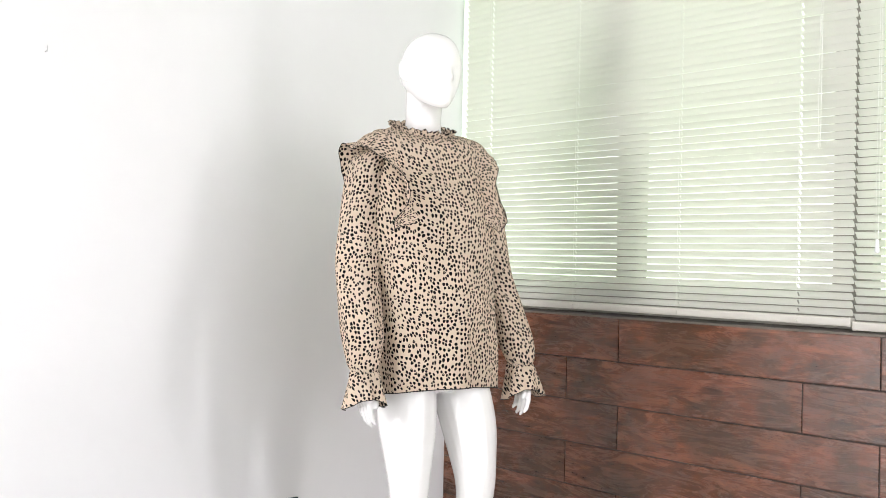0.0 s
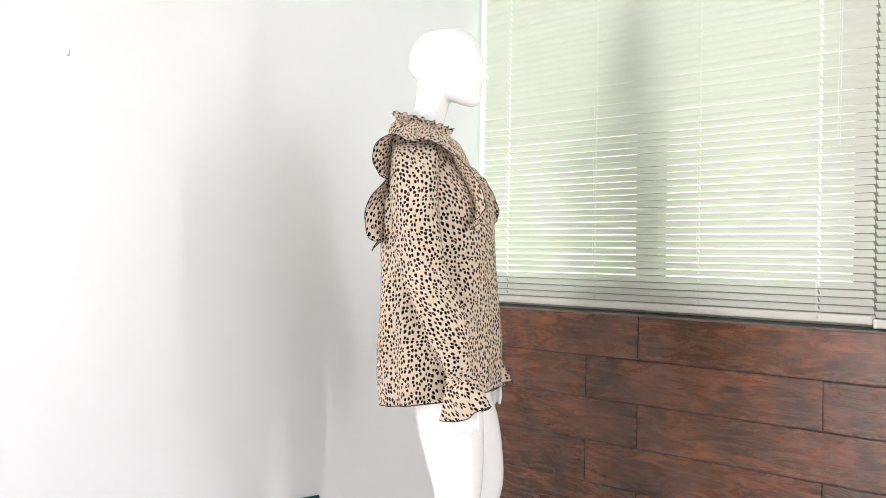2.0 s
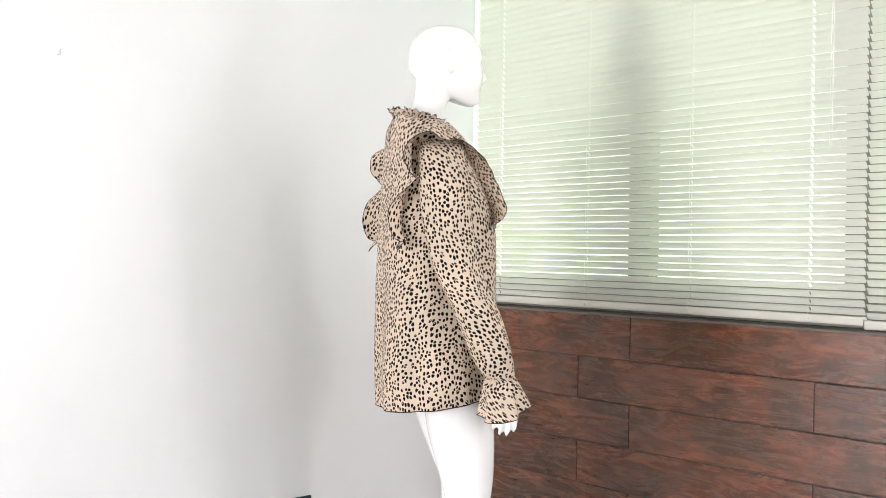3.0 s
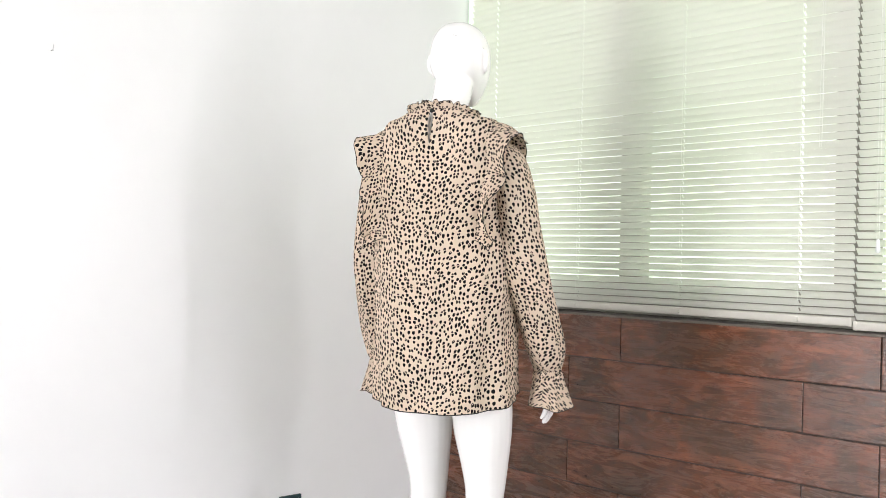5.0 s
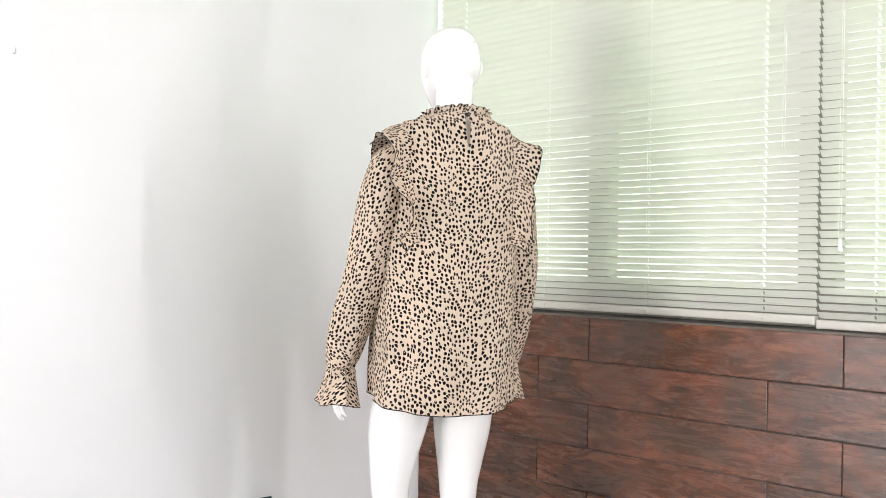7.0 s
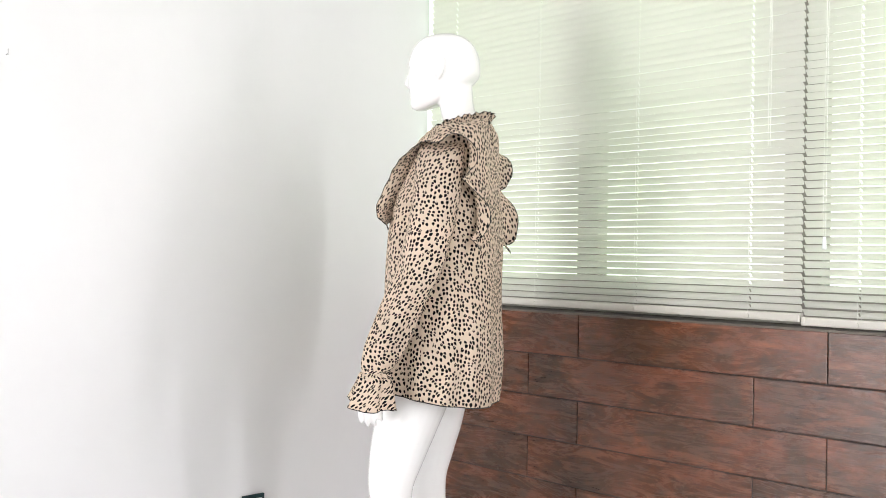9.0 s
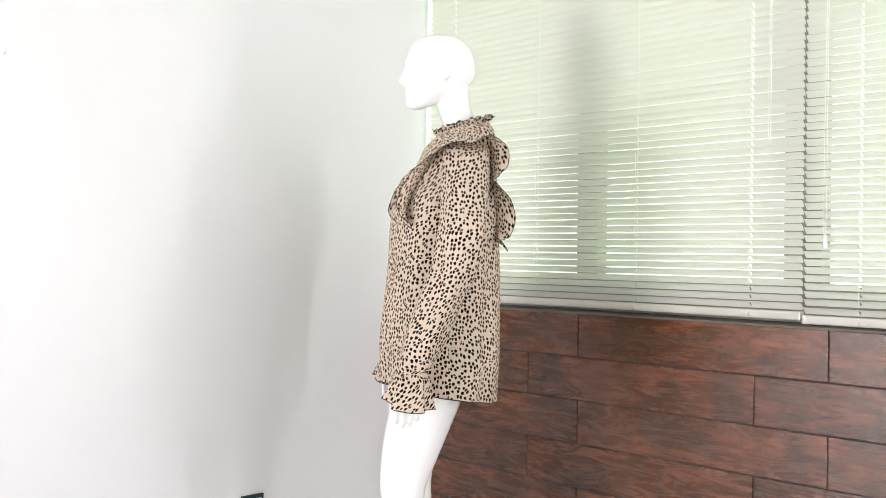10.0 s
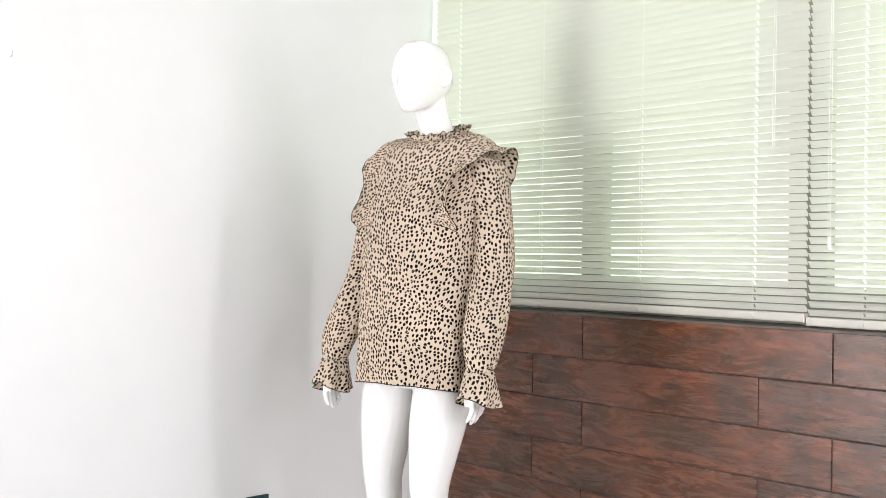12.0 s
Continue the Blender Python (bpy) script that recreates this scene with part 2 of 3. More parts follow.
def lacquer():
    """Glossy white fibreglass with faint yellowing."""
    m, ns, ls, b = material("glossy_white_fibreglass", 0.22)
    co = ns.new("ShaderNodeTexCoord")
    n = node(ns, "ShaderNodeTexNoise", Scale=5.0, Detail=4.0)
    ls.new(co.outputs["Object"], n.inputs["Vector"])
    r = ramp(ns, [(0.3, (0.83, 0.82, 0.80)), (0.7, (0.87, 0.865, 0.855))])
    ls.new(n.outputs[0], r.inputs[0])
    col = r.outputs[0]
    grit = node(ns, "ShaderNodeTexNoise", Scale=190.0, Detail=3.0, Distortion=1.5)
    ls.new(co.outputs["Object"], grit.inputs["Vector"])
    for place, size in (((-0.010, -0.062, 1.752), 0.016), ((-0.042, 0.088, 1.705), 0.012), ((0.03, 0.075, 1.735), 0.008), ((0.045, -0.05, 1.745), 0.010)):
        dist = ns.new("ShaderNodeVectorMath")
        dist.operation = "DISTANCE"
        ls.new(co.outputs["Object"], dist.inputs[0])
        dist.inputs[1].default_value = place
        near = calc(ns, ls, "LESS_THAN", dist.outputs["Value"], size)
        mark = calc(ns, ls, "MULTIPLY", near, calc(ns, ls, "GREATER_THAN", grit.outputs[0], 0.60))
        col = blend(ns, ls, calc(ns, ls, "MULTIPLY", mark, 0.75), col, (0.22, 0.21, 0.20))
    ls.new(col, b.inputs["Base Color"])
    return m


LACQUER = lacquer()


# ---- mesh helpers ----
def mesh_object(name, bm, mat, parent=None, label="", smooth=False):
    me = bpy.data.meshes.new(name)
    bm.normal_update()
    bm.to_mesh(me)
    bm.free()
    me.materials.append(mat)
    if smooth:
        for p in me.polygons:
            p.use_smooth = True
    ob = new(name, me)
    ob.parent = parent
    return tagged(ob, label)


def part(name, bm, mat, parent, label="", smooth=False):
    return mesh_object(name, bm, mat, parent, label, smooth)


def add_box(bm, lo, hi, bevel=0.0):
    r = bmesh.ops.create_cube(bm, size=1.0)
    c = [(a + b) / 2 for a, b in zip(lo, hi)]
    s = [b - a for a, b in zip(lo, hi)]
    for v in r["verts"]:
        v.co = Vector([c[i] + v.co[i] * s[i] for i in range(3)])
    if bevel:
        es = list({e for v in r["verts"] for e in v.link_edges})
        bmesh.ops.bevel(bm, geom=es, offset=bevel, segments=2, affect="EDGES", profile=0.7)
    return bm


def box(lo, hi, bevel=0.0):
    return add_box(bmesh.new(), lo, hi, bevel)


def add_tube(bm, points, radius, sides=8, caps=True):
    """A tube through points; radius a number or one for each point."""
    pts = [Vector(p) for p in points]
    rings = []
    up = Vector((0.31, 0.77, 0.55))
    for i, p in enumerate(pts):
        d = (pts[min(i + 1, len(pts) - 1)] - pts[max(i - 1, 0)]).normalized()
        a = d.cross(up).normalized()
        b = d.cross(a)
        r = radius[i] if isinstance(radius, (list, tuple)) else radius
        rings.append([bm.verts.new(p + (a * math.cos(k * math.tau / sides) + b * math.sin(k * math.tau / sides)) * r) for k in range(sides)])
    for r0, r1 in zip(rings, rings[1:]):
        for k in range(sides):
            bm.faces.new((r0[k], r0[(k + 1) % sides], r1[(k + 1) % sides], r1[k]))
    if caps:
        bm.faces.new(rings[0][::-1])
        bm.faces.new(rings[-1])
    return bm


def add_loft(bm, rings, caps=True):
    """Closed rings of equal count, skinned."""
    vs = [[bm.verts.new(p) for p in r] for r in rings]
    n = len(vs[0])
    for r0, r1 in zip(vs, vs[1:]):
        for k in range(n):
            bm.faces.new((r0[k], r0[(k + 1) % n], r1[(k + 1) % n], r1[k]))
    if caps:
        bm.faces.new(vs[0][::-1])
        bm.faces.new(vs[-1])
    return bm


def spline(rows, t):
    """Catmull-Rom through rows of numbers, t from 0 to 1."""
    n = len(rows) - 1
    x = min(max(t, 0.0), 1.0) * n
    i = min(int(x), n - 1)
    f = x - i
    p0, p1, p2, p3 = (rows[min(max(j, 0), n)] for j in (i - 1, i, i + 1, i + 2))
    return [0.5 * (2 * b + (c - a) * f + (2 * a - 5 * b + 4 * c - d) * f * f + (3 * b - a - 3 * c + d) * f ** 3) for a, b, c, d in zip(p0, p1, p2, p3)]


# ---- the room ----
ROOM_X, ROOM_Y, ROOM_Z = 4.6, -5.2, 2.75
SILL, HEAD = 0.9, 2.45

floor = tagged(mesh_object("floor", box((-0.2, ROOM_Y - 0.2, -0.12), (ROOM_X + 0.2, 0.22, 0)), FLOOR), "pale polished tiled floor", "floor", kind="structure")
ceiling = tagged(mesh_object("ceiling", box((-0.2, ROOM_Y - 0.2, ROOM_Z), (ROOM_X + 0.2, 0.22, ROOM_Z + 0.12)), CEIL), "plain white ceiling", "ceiling", kind="structure")


def wall_west():
    bm = box((-0.2, ROOM_Y - 0.2, 0.002), (0, 0.068, ROOM_Z - 0.002))
    return tagged(mesh_object("wall_west", bm, WALL), "smooth white painted wall with faint marks", "wall", kind="structure")


def wall_east():
    bm = bmesh.new()
    a, b = ROOM_X, ROOM_X + 0.2
    # two openings out of view, added to let the east-side lamps in
    for y0, y1, z0, z1 in ((ROOM_Y, -2.16, 0.002, ROOM_Z - 0.002), (-1.04, -0.34, 0.002, ROOM_Z - 0.002), (-2.16, -1.04, 0.002, 0.68), (-2.16, -1.04, 2.32, ROOM_Z - 0.002), (-0.16, 0.0, 0.002, ROOM_Z - 0.002), (-0.34, -0.16, 0.002, 0.18), (-0.34, -0.16, 2.32, ROOM_Z - 0.002)):
        add_box(bm, (a, y0, z0), (b, y1, z1))
    return tagged(mesh_object("wall_east", bm, WALL), "unseen white painted wall with two openings added for the lamps", "wall", kind="structure")


def wall_south():
    bm = bmesh.new()
    # opening added around the south fill lamp, out of view
    for x0, x1, z0, z1 in ((0.0, 0.28, 0.002, ROOM_Z - 0.002), (1.32, ROOM_X + 0.2, 0.002, ROOM_Z - 0.002), (0.28, 1.32, 0.002, 0.05), (0.28, 1.32, 1.68, ROOM_Z - 0.002)):
        add_box(bm, (x0, ROOM_Y - 0.2, z0), (x1, ROOM_Y, z1))
    return tagged(mesh_object("wall_south", bm, WALL), "unseen white painted wall with an opening added for the fill lamp", "wall", kind="structure")


def wall_north():
    """The window wall: a low wall below the ledge, piers between the openings, a band above them."""
    bm = bmesh.new()
    add_box(bm, (0.001, 0.012, 0.002), (ROOM_X + 0.2, 0.22, SILL - 0.004))
    add_box(bm, (-0.5, 0.072, 0.002), (0.001, 0.22, SILL - 0.004))
    add_box(bm, (-0.5, 0.075, HEAD), (ROOM_X + 0.2, 0.22, ROOM_Z - 0.002))
    for a, b in ((-0.5, -0.24), (3.22, 3.40), (4.12, ROOM_X + 0.2)):
        add_box(bm, (a, 0.075, SILL - 0.004), (b, 0.22, HEAD))
    return tagged(mesh_object("wall_north", bm, WALL), "window wall with white painted band above the openings", "wall", kind="structure")


wall_west()
wall_south()
wall_east()
wall_north()
ledge = tagged(mesh_object("window_ledge", box((0.002, 0.0, SILL - 0.003), (ROOM_X, 0.2, SILL + 0.004), 0.0015), LEDGE), "rough dark grey mortar ledge under the blinds", "ledge", kind="structure")
# this plane glows by itself and lights the blinds from behind
backdrop = tagged(mesh_object("backdrop", box((-14, 8.0, -4), (18, 8.1, 9)), GREEN), "glowing backdrop of blurred greenery outside the windows", "backdrop", kind="structure")


def window(name, x0, x1, mullions, label):
    """A fixed alloy window set back in the wall: outer frame, mullions and panes."""
    y0, y1 = 0.13, 0.19
    root = tagged(new(name), label, "window", kind="structure")
    bm = bmesh.new()
    z0, z1 = SILL + 0.006, HEAD - 0.002
    add_box(bm, (x0, y0, z0), (x1, y1, z0 + 0.11), 0.003)
    add_box(bm, (x0, y0, z1 - 0.06), (x1, y1, z1), 0.003)
    for a, b in ((x0, x0 + mullions[0]), (x1 - mullions[1], x1)):
        add_box(bm, (a, y0 + 0.001, z0 + 0.11), (b, y1 - 0.001, z1 - 0.06), 0.003)
    part("window_frame", bm, ALLOY, root)
    edges = [x0 + mullions[0]]
    for a, b in mullions[2:]:
        part("mullion", box((a, y0 + 0.002, z0 + 0.11), (b, y1 - 0.002, z1 - 0.06), 0.003), ALLOY, root)
        edges += [a, b]
    edges.append(x1 - mullions[1])
    for a, b in zip(edges[0::2], edges[1::2]):
        ob = part("pane", box((a, 0.158, z0 + 0.11), (b, 0.162, z1 - 0.06)), GLASS, root)
        ob.visible_shadow = False
    return root


window("window_1", -0.238, 1.62, (0.03, 0.072, (0.746, 0.839)), "brown-grey alloy window behind a lowered blind")
window("window_2", 1.62, 3.218, (0.05, 0.06, (2.38, 2.47)), "brown-grey alloy window behind a lowered blind")


# ---- tiled dado: one tile a piece ----
ROW, LONG, JOINT = 0.15, 0.8925, 0.004


def dado():
    root = tagged(mesh_object("dado", box((0.001, 0.0035, 0.003), (ROOM_X - 0.002, 0.0115, SILL - 0.004)), GROUT), "low wall clad in red-brown wood-look tiles", "wall cladding", kind="structure")
    shared = {}
    for r in range(6):
        z1 = SILL - 0.003 - r * ROW
        x = (0.862 if r % 2 == 0 else 0.6345) - LONG
        while x < ROOM_X - 0.02:
            a, b = max(x, 0.002), min(x + LONG, ROOM_X - 0.003)
            x += LONG
            if b - a < 0.02:
                continue
            key = (round(b - a, 3), r == 5)
            h = ROW - JOINT
            if key not in shared:
                bm = box((0, 0, -h), (b - a - JOINT, 0.009, 0), 0.0018)
                me = bpy.data.meshes.new("tile")
                bm.to_mesh(me)
                bm.free()
                me.materials.append(TILE)
                shared[key] = me
            ob = new("tile", shared[key])
            ob.parent = root
            ob.matrix_basis = pose(a + JOINT / 2, 0.0 + random.uniform(-0.0006, 0.0006), z1, random.uniform(-0.1, 0.1), 0, 0)
    return root


# ---- venetian blinds ----
PITCH, SLAT_W = 0.0234, 0.025


def slat_mesh(length, cords, tilt):
    """One curved slat with a slot at each cord; it lies along x, its room edge high."""
    bm = bmesh.new()
    xs = [0.0]
    for c in cords:
        half = 0.0026 if c in (cords[0], cords[-1]) else 0.0006
        xs += [c - half, c + half]
    xs.append(length)
    prof = []
    for k in range(5):
        u = (k / 4 - 0.5) * SLAT_W
        prof.append((u, 0.0022 * (1 - (2 * u / SLAT_W) ** 2)))
    ca, sa = math.cos(tilt), math.sin(tilt)
    for sheet, off in ((0, 0.0), (1, -0.0004)):
        grid = []
        for x in xs:
            row = []
            for k, (u, h) in enumerate(prof):
                end = 0.0012 if (x in (xs[0], xs[-1]) and k in (0, 4)) else 0.0
                xx = x + end * (1 if x == xs[0] else -1)
                hh = h + off
                row.append(bm.verts.new((xx, u * ca + hh * sa, -u * sa + hh * ca)))
            grid.append(row)
        for i in range(len(xs) - 1):
            for k in range(4):
                if i % 2 == 1 and k in (1, 2):
                    continue
                q = (grid[i][k], grid[i + 1][k], grid[i + 1][k + 1], grid[i][k + 1])
                bm.faces.new(q if sheet == 0 else q[::-1])
    me = bpy.data.meshes.new("slat")
    bm.to_mesh(me)
    bm.free()
    me.materials.append(SLAT)
    for p in me.polygons:
        p.use_smooth = True
    return me


def blind(x0, x1, y, cords, tilt, rail_z, label):
    root = tagged(new("venetian_blind"), label, "blind", group="blinds at the window wall")
    root.location = (x0, y, 0)
    length = x1 - x0
    me = slat_mesh(length, cords, tilt)
    n = int((HEAD - 0.06 - rail_z) / PITCH)
    for i in range(n):
        z = rail_z + 0.026 + i * PITCH
        ob = new("slat", me)
        ob.parent = root
        ob.matrix_basis = pose(random.uniform(-0.0007, 0.0007), 0, z + random.uniform(-0.0005, 0.0005), random.uniform(-0.4, 0.4), random.uniform(-0.02, 0.02), 0)
    bm = box((0, -0.013, rail_z - 0.013), (length, 0.013, rail_z + 0.012), 0.004)
    rail = part("bottom_rail", bm, RAIL, root, smooth=False)
    for s in (-0.0005, length - 0.0115):
        part("end_cap", box((s, -0.0138, rail_z - 0.0138), (s + 0.012, 0.0138, rail_z + 0.0128), 0.003), RAIL, rail)
    for c in cords:
        bm = bmesh.new()
        bmesh.ops.create_cone(bm, cap_ends=True, segments=14, radius1=0.0055, radius2=0.0045, depth=0.003, matrix=pose(c, -0.0142, rail_z - 0.002, 90))
        part("cord_button", bm, RAIL, rail)
    part("head_rail", box((0, -0.02, HEAD - 0.045), (length, 0.02, HEAD - 0.004), 0.002), RAIL, root)
    for c in cords:
        bm = bmesh.new()
        for dy in (-0.0125, 0.0125):
            add_tube(bm, [(c, dy, rail_z + 0.01), (c + 0.0005, dy, 1.7), (c, dy, HEAD - 0.04)], 0.0005, 5)
        part("ladder_cord", bm, CORD, root)
    return root


def pull_cord(parent, x, z_end, tassel):
    bm = bmesh.new()
    y = -0.022
    zt = HEAD - 0.03
    left = [(x - 0.006 * (1 - t) + 0.004 * math.sin(t * 5), y, zt + (z_end - zt) * t) for t in [k / 12 for k in range(13)]]
    right = [(x + 0.012 * (1 - t * t) - 0.004 * math.sin(t * 4), y - 0.001, zt + (z_end - zt) * t) for t in [k / 12 for k in range(13)]]
    add_tube(bm, left, 0.0007, 6)
    add_tube(bm, right, 0.0007, 6)
    cord = part("pull_cord", bm, CORD, parent)
    if tassel:
        bm = bmesh.new()
        add_tube(bm, [(x, y, z_end + 0.004), (x, y, z_end - 0.004), (x, y, z_end - 0.03), (x, y, z_end - 0.034)], [0.003, 0.005, 0.0075, 0.004], 12)
        part("tassel", bm, CLEAR, cord, "clear plastic tassel", True)


BLIND_Y = 0.05
b1 = blind(0.042, 1.6495, BLIND_Y, [0.143, 0.583, 1.022, 1.441], radians(54), 0.932, "cream venetian blind, lowered with its slats tilted nearly shut")
pull_cord(b1, 1.510, 1.44, False)
b2 = blind(1.6535, 3.2, BLIND_Y + 0.004, [0.1655, 0.58, 0.99, 1.38], radians(49), 0.922, "cream venetian blind, lowered, slats a little more open")
pull_cord(b2, 0.071, 1.165, True)


# ---- small things on the white wall ----
def wall_nail():
    bm = bmesh.new()
    add_tube(bm, [(-0.004, 0, 0), (0.016, 0, 0.002)], 0.0016, 8)
    add_tube(bm, [(0.016, 0, -0.002), (0.017, 0, 0.010), (0.0165, 0, 0.016)], 0.0016, 8)
    ob = tagged(mesh_object("wall_hook", bm, STEEL), "small bent steel hook in the white wall", "hook")
    ob.matrix_world = pose(0, -1.637, 1.672)


def wall_socket():
    root = tagged(new("wall_socket"), "white wall socket with a dark teal surround", "socket")
    root.location = (0, -0.754, 0.190)
    part("surround", box((0.0, -0.045, -0.045), (0.009, 0.045, 0.045), 0.003), SOCKET_FRAME, root, "dark teal surround")
    face = part("face_plate", box((0.009, -0.034, -0.034), (0.0125, 0.034, 0.032), 0.002), SOCKET_FACE, root, "white face plate")
    for dy, dz, w, h in ((-0.008, 0.010, 0.002, 0.008), (0.008, 0.010, 0.002, 0.008), (-0.009, -0.014, 0.002, 0.009), (0.009, -0.014, 0.002, 0.009), (0, -0.004, 0.002, 0.007)):
        part("slot", box((0.0123, dy - w / 2, dz - h / 2), (0.0129, dy + w / 2, dz + h / 2)), BUTTON, face)


wall_nail()
wall_socket()


# ---- mannequin: one mesh, facing -y, origin on the floor below the head ----
def ellipse(cx, cy, z, a, b, n=28, power=2.2, lean=0.0):
    out = []
    for k in range(n):
        t = math.tau * k / n
        c, s = math.cos(t), math.sin(t)
        x = a * math.copysign(abs(c) ** (2 / power), c)
        y = b * math.copysign(abs(s) ** (2 / power), s)
        out.append(Vector((cx + x, cy + y, z + lean * y)))
    return out


def limb(bm, rows, n=20, steps=26):
    """rows of (x, y, z, half width, half depth), lofted smoothly."""
    add_loft(bm, [ellipse(*spline(rows, i / steps)[:3], *spline(rows, i / steps)[3:], n=n, power=2.0) for i in range(steps + 1)])


def head(bm):
    r = bmesh.ops.create_uvsphere(bm, u_segments=56, v_segments=44, radius=1.0)
    for v in r["verts"]:
        x, y, z = v.co
        front, low = max(-y, 0.0), max(-z, 0.0)
        # skull tapering to the jaw, fuller towards the crown and the back
        full = (abs(x) ** 2.5 + abs(y) ** 2.5 + abs(z) ** 2.5) ** (-1 / 2.5)
        x, y, z = x * full, y * full, z * full
        w = 0.0765 * (1 - 0.30 * low ** 1.6)
        d = 0.104 if y < 0 else 0.112
        px, py, pz = x * w, y * d, z * 0.120
        if y > 0:
            py *= 1 - 0.50 * low ** 1.2
            py += 0.0
        else:
            py += -0.004 * low * front
            px *= 1 - 0.34 * front * low
        pz += 0.052 * max(y + 0.55, 0.0) * low ** 1.5
        # face: brow, eye hollows, nose, lips and chin
        if y < 0:
            g = lambda cx, cz, sx, sz: math.exp(-((px - cx) / sx) ** 2 - ((pz - cz) / sz) ** 2)
            py -= 0.004 * g(0, 0.030, 0.05, 0.012)
            py += 0.009 * (g(-0.030, 0.008, 0.014, 0.012) + g(0.030, 0.008, 0.014, 0.012))
            nose = math.exp(-(px / 0.0095) ** 2) * min(max((0.018 - pz) / 0.046, 0), 1) * min(max((pz + 0.040) / 0.010, 0), 1)
            py -= 0.024 * nose
            py -= 0.0055 * (g(0, -0.056, 0.020, 0.006) + g(0, -0.068, 0.017, 0.006))
            py += 0.003 * g(0, -0.062, 0.022, 0.003)
            py -= 0.024 * g(0, -0.100, 0.024, 0.022)
        v.co = Vector((px - 0.016, py - 0.001, pz + 1.640))
    for s in (-1, 1):
        e = bmesh.ops.create_uvsphere(bm, u_segments=16, v_segments=12, radius=1.0)
        for v in e["verts"]:
            x, y, z = v.co
            v.co = Vector((-0.016 + s * (0.080 + 0.013 * x + 0.011 * y), 0.013 + 0.018 * y + 0.006 * z, 1.645 + 0.034 * z))


def hand(bm, s):
    """Palm, four fingers and a thumb, hanging with the fingers slightly curled."""
    wx, wy, wz = s * 0.270, -0.094, 0.742
    rows = [(wx, wy + 0.006, wz + 0.10, 0.024, 0.026), (wx, wy, wz + 0.03, 0.020, 0.026), (wx + s * 0.002, wy - 0.006, wz - 0.02, 0.017, 0.036), (wx + s * 0.002, wy - 0.010, wz - 0.055, 0.014, 0.038)]
    limb(bm, rows, 14, 12)
    for k in range(4):
        oy = -0.030 + 0.019 * k
        ln = (0.066, 0.076, 0.072, 0.058)[k]
        base = Vector((wx + s * 0.002, wy - 0.010 + oy, wz - 0.046))
        pts = [base, base + Vector((-s * 0.002, -0.004, -ln * 0.45)), base + Vector((-s * 0.010, -0.005, -ln * 0.8)), base + Vector((-s * 0.020, -0.004, -ln))]
        add_tube(bm, pts, [0.0088, 0.0084, 0.0074, 0.0052], 10)
    b = Vector((wx - s * 0.004, wy - 0.034, wz - 0.006))
    add_tube(bm, [b, b + Vector((-s * 0.010, -0.010, -0.028)), b + Vector((-s * 0.015, -0.011, -0.050)), b + Vector((-s * 0.017, -0.009, -0.064))], [0.012, 0.0098, 0.0084, 0.0056], 10)


